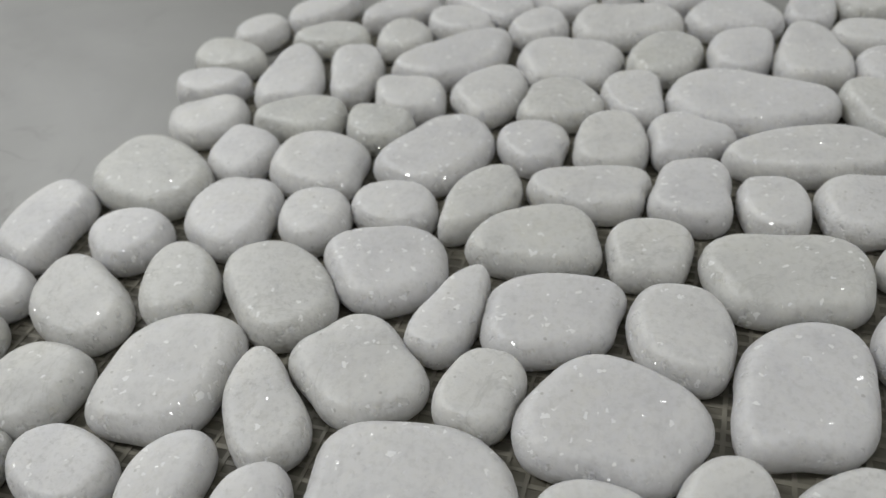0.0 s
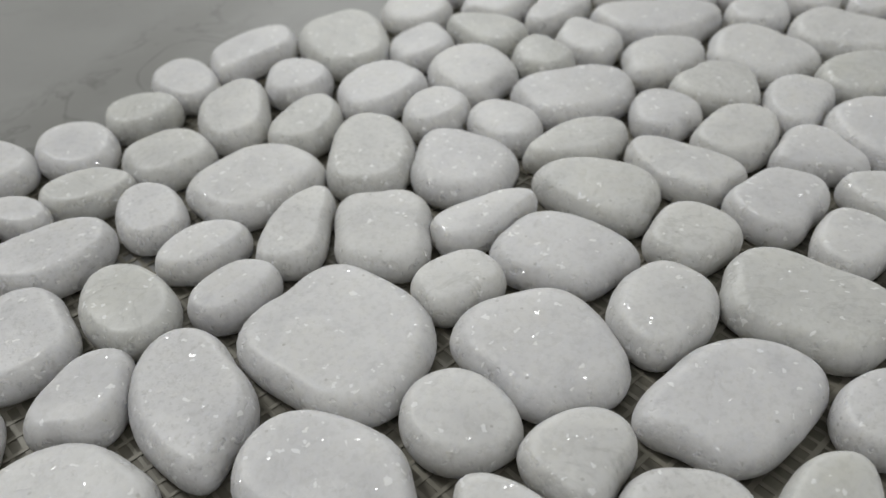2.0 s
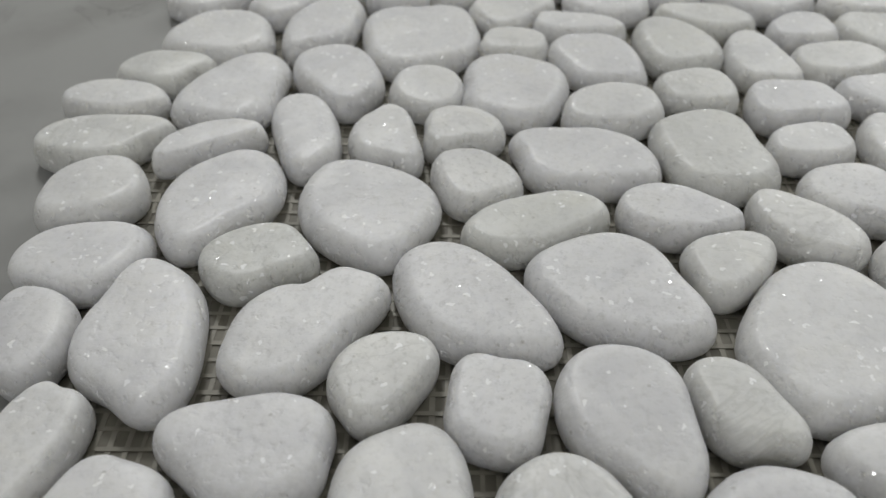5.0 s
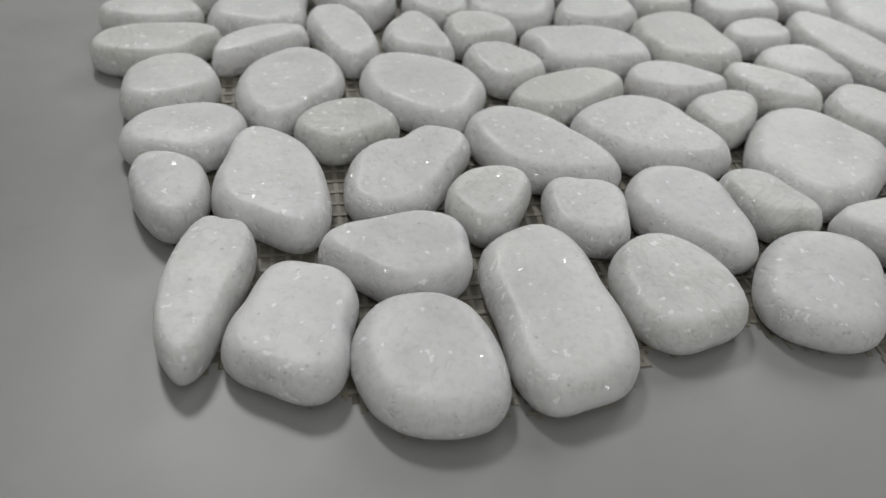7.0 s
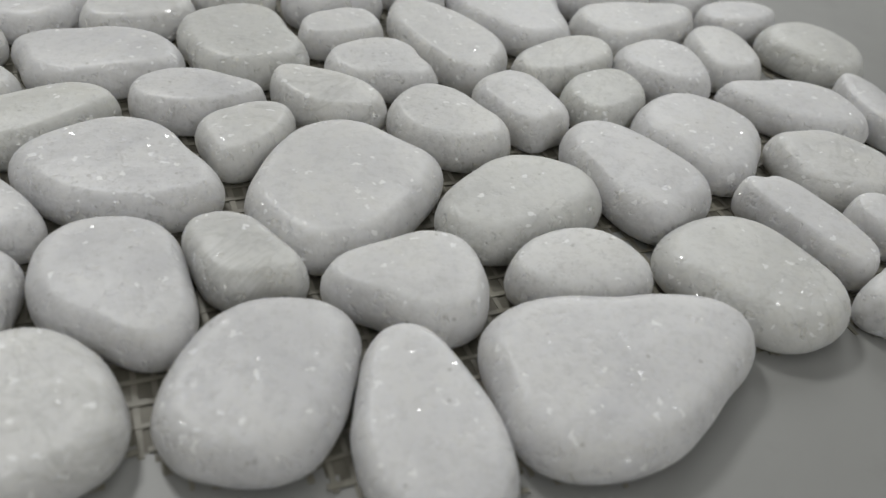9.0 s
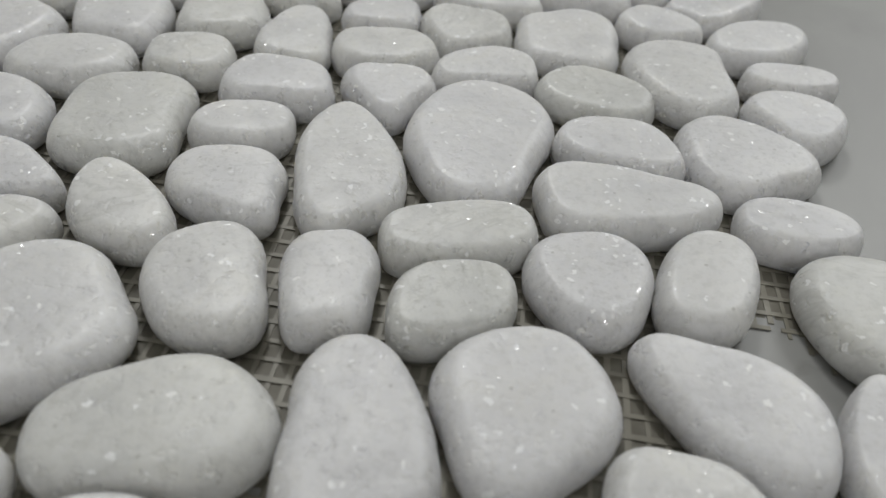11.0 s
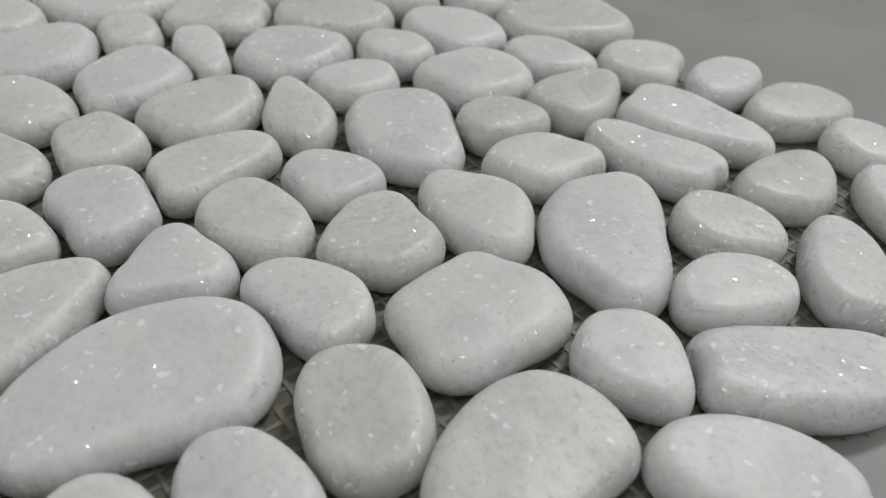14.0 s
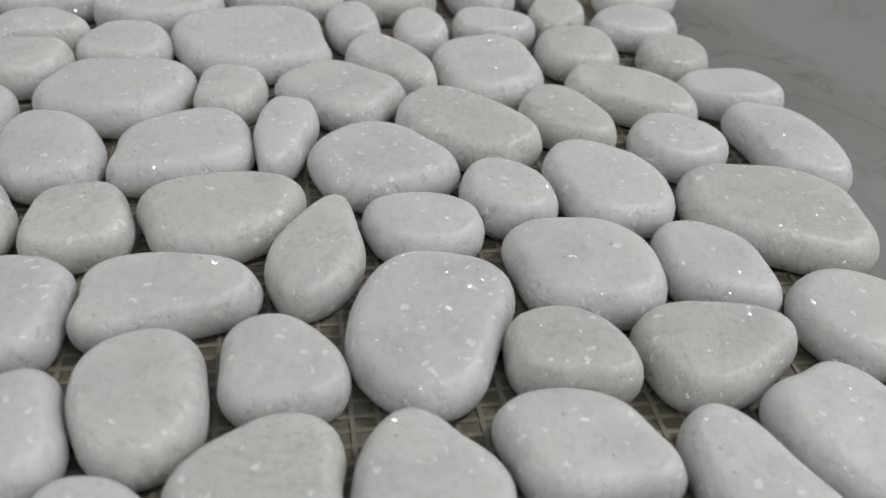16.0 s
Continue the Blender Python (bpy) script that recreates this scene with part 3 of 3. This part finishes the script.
pebble(128.6, 64.2, 19.58, 10.47, 55.5, 0.031, 0.029, -0.054, 0.020, 0.017, -0.018, -0.004, -0.003)
pebble(-130.1, 97.0, 15.45, 11.33, 173.5, -0.037, -0.013, -0.011, 0.006, 0.001, -0.001, 0.000, 0.000)
pebble(-96.1, 88.9, 14.81, 10.16, 169.0, 0.012, -0.047, -0.008, -0.005, 0.002, 0.006, -0.001, 0.000)
pebble(-73.0, 87.2, 11.47, 8.12, 73.7, 0.019, 0.004, -0.021, 0.002, 0.000, 0.003, 0.001, -0.001)
pebble(-49.0, 80.5, 16.55, 13.49, 172.0, -0.018, 0.008, -0.035, -0.048, -0.002, -0.004, -0.004, 0.003)
pebble(-25.1, 93.2, 12.69, 8.93, 29.0, 0.042, 0.018, -0.007, -0.006, -0.008, 0.001, 0.002, 0.003)
pebble(0.4, 94.1, 14.75, 11.65, 23.1, -0.041, -0.010, 0.004, 0.036, 0.006, 0.013, 0.006, -0.002)
pebble(24.4, 81.7, 14.53, 12.53, 54.2, -0.021, 0.009, 0.035, -0.032, -0.012, 0.001, 0.004, 0.005)
pebble(26.0, 105.3, 12.23, 9.48, 25.6, 0.010, 0.020, 0.054, 0.028, 0.003, 0.006, -0.007, 0.003)
pebble(45.4, 96.4, 13.68, 9.72, 97.7, 0.109, 0.015, -0.005, 0.005, -0.001, -0.001, 0.003, -0.002)
pebble(73.3, 92.2, 16.45, 8.49, 17.6, -0.081, 0.047, -0.044, 0.005, 0.002, -0.010, -0.005, -0.003)
pebble(97.8, 84.9, 11.51, 9.30, 19.1, 0.035, 0.011, -0.002, 0.003, 0.003, 0.001, -0.001, -0.001)
pebble(118.6, 93.1, 15.03, 8.25, 132.9, 0.031, 0.000, -0.017, 0.015, 0.003, 0.002, -0.003, 0.001)
pebble(-125.8, 121.6, 8.64, 8.97, 115.3, 0.005, 0.009, 0.009, -0.011, -0.001, -0.001, 0.000, 0.001)
pebble(-108.0, 110.1, 12.91, 7.28, 79.1, 0.002, 0.006, -0.016, -0.006, 0.001, -0.002, 0.000, 0.001)
pebble(-95.3, 107.6, 8.19, 5.47, 113.8, 0.011, -0.015, 0.002, 0.007, 0.000, 0.002, 0.000, 0.000)
pebble(-92.5, 134.5, 13.25, 9.64, 99.5, 0.032, 0.009, -0.010, 0.012, -0.001, -0.001, 0.000, 0.000)
pebble(-79.8, 106.7, 7.81, 11.05, 64.2, -0.005, 0.022, 0.014, 0.012, 0.009, -0.005, -0.002, -0.004)
pebble(-73.3, 127.5, 12.38, 10.23, 91.9, -0.011, 0.008, 0.000, 0.006, -0.001, 0.001, 0.000, -0.001)
pebble(-58.3, 106.1, 11.74, 11.10, 155.2, 0.007, -0.003, -0.005, -0.046, -0.002, 0.000, 0.000, -0.006)
pebble(-53.3, 130.3, 9.16, 10.34, 70.3, -0.002, 0.030, -0.006, -0.010, 0.002, -0.003, 0.002, 0.000)
pebble(-35.2, 112.1, 16.35, 9.91, 53.5, 0.008, -0.046, -0.017, -0.033, -0.001, 0.007, 0.001, 0.003)
pebble(-13.1, 114.5, 9.82, 10.80, 154.3, -0.025, 0.024, -0.007, 0.012, -0.002, 0.002, 0.000, 0.001)
pebble(12.0, 124.8, 19.15, 14.12, 58.3, -0.031, -0.040, -0.015, -0.036, 0.007, 0.006, -0.001, -0.006)
pebble(40.8, 125.1, 12.17, 11.36, 104.1, 0.044, -0.049, -0.019, -0.036, -0.018, 0.002, 0.000, 0.003)
pebble(59.4, 134.7, 12.33, 8.65, 96.6, -0.016, -0.034, -0.006, 0.000, 0.000, 0.000, 0.001, -0.001)
pebble(67.7, 110.8, 18.55, 10.09, 14.9, 0.113, 0.025, -0.031, 0.015, -0.004, 0.007, 0.007, -0.004)
pebble(95.7, 109.3, 13.51, 9.34, 93.1, 0.039, 0.047, -0.007, 0.007, 0.000, -0.005, -0.001, 0.002)
pebble(97.6, 137.5, 10.46, 9.01, 168.3, -0.005, 0.004, -0.012, 0.006, 0.000, -0.003, 0.000, -0.001)
pebble(116.0, 122.5, 14.73, 8.87, 149.6, -0.008, 0.042, -0.003, 0.004, 0.005, 0.002, 0.002, 0.002)
pebble(-120.4, 143.3, 16.90, 12.47, 161.2, 0.000, 0.000, 0.000, 0.000, 0.000, 0.000, 0.000, 0.000)
pebble(-35.8, 138.1, 13.24, 9.10, 82.0, -0.025, -0.012, -0.008, -0.022, -0.001, -0.002, 0.000, -0.001)
pebble(-11.5, 140.4, 16.59, 9.90, 12.3, -0.004, -0.044, -0.018, 0.057, 0.012, 0.004, 0.003, -0.003)
pebble(78.1, 139.2, 13.95, 9.94, 70.2, -0.024, -0.048, -0.007, -0.012, -0.007, 0.001, -0.003, -0.003)


# ---- mesh backing under the pebbles ----
def sheet_area(step, half, closing=7, trim=9):
    """A grid over the sheet, in mm: where a pebble or a gap between pebbles lies."""
    n = int(2 * half / step) + 1
    gx, gy = np.meshgrid(np.arange(n) * step - half, np.arange(n) * step - half, indexing="ij")
    area = np.zeros((n, n), bool)
    for x, y, (long, short, turn, corners) in FOOTPRINTS:
        c, s = math.cos(radians(turn)), math.sin(radians(turn))
        u, v = (c * (gx - x) + s * (gy - y)) / (long + 0.3), (c * (gy - y) - s * (gx - x)) / (short + 0.3)
        angle = np.arctan2(v, u)
        area |= np.hypot(u, v) < swelling(angle, corners)
    for grow in (True, False):  # close the gaps, then trim
        for _ in range(closing if grow else trim):
            near = [np.roll(area, k, axis) for axis in (0, 1) for k in (-1, 1)]
            for other in near:
                area = area | other if grow else area & other
    return area


def mesh_backing():
    """Glass threads in a square weave, trimmed raggedly along the pebbles of the rim."""
    rng = random.Random(5)
    bm = bmesh.new()
    half, step = 170.0, 0.8
    area = sheet_area(step, half)
    for along in (0, 1):
        low, pitch = (0.05, 2.7) if along else (0.17, 3.8)
        for i in range(int(2 * half / pitch)):
            across = -half + i * pitch + rng.uniform(-0.15, 0.15)
            row = round((across + half) / step)
            line = area[:, row] if along == 0 else area[row, :]
            edges = np.flatnonzero(np.diff(np.concatenate(([0], line.astype(int), [0]))))
            for first, last in zip(edges[::2], edges[1::2]):
                a, b = first * step - half - rng.uniform(-1.0, 1.3), last * step - half + rng.uniform(-1.0, 1.3)
                w = rng.uniform(0.32, 0.5)
                r = (a, b, across - w, across + w) if along == 0 else (across - w, across + w, a, b)
                box(bm, *(v * 0.001 for v in r), low * 0.001, (low + 0.15) * 0.001)
    return part("mesh_backing", bm, NET, sheet, "white woven fibreglass mesh, coloured dark as in the gaps' shade", smooth=False)


mesh_backing()


def gap_dark_film():
    """A thin dark film added below the threads to darken the gaps, drawn back a little from the rim."""
    step, half = 1.6, 170.0
    area = sheet_area(step, half, 3, 5)
    corners, faces = {}, []
    for i, j in np.argwhere(area):
        face = [corners.setdefault((i + di, j + dj), len(corners)) for di, dj in ((0, 0), (1, 0), (1, 1), (0, 1))]
        faces.append(face)
    mesh = bpy.data.meshes.new("gap_dark_film")
    mesh.from_pydata([(((i - 0.5) * step - half) * 0.001, ((j - 0.5) * step - half) * 0.001, 0.000045) for i, j in corners], [], faces)
    mesh.materials.append(GAP_DARK)
    ob = tagged(new("gap_dark_film", mesh), "dull olive-brown film added to darken the gaps")
    ob.parent = sheet
    return ob


gap_dark_film()

# ---- unseen walls, floor and ceiling, added to bounce the lamps' light ----
def unseen_room():
    wall = plaster("white_wall_paint", (0.82, 0.82, 0.81))
    for name, sizes in (("wall_north", (-2.5, 2.5, 2.5, 2.6, -0.8, 2.4)), ("wall_south", (-2.5, 2.5, -2.6, -2.5, -0.8, 2.4)),
                        ("wall_east", (2.5, 2.6, -2.5, 2.5, -0.8, 2.4)), ("wall_west", (-2.6, -2.5, -2.5, 2.5, -0.8, 2.4)),
                        ("ceiling", (-2.5, 2.5, -2.5, 2.5, 2.4, 2.5)), ("floor", (-2.5, 2.5, -2.5, 2.5, -0.9, -0.8))):
        bm = bmesh.new()
        box(bm, *sizes)
        tagged(part(name, bm, wall, smooth=False), "unseen plain light painted " + name.split("_")[0], name.split("_")[0], kind="structure")


unseen_room()
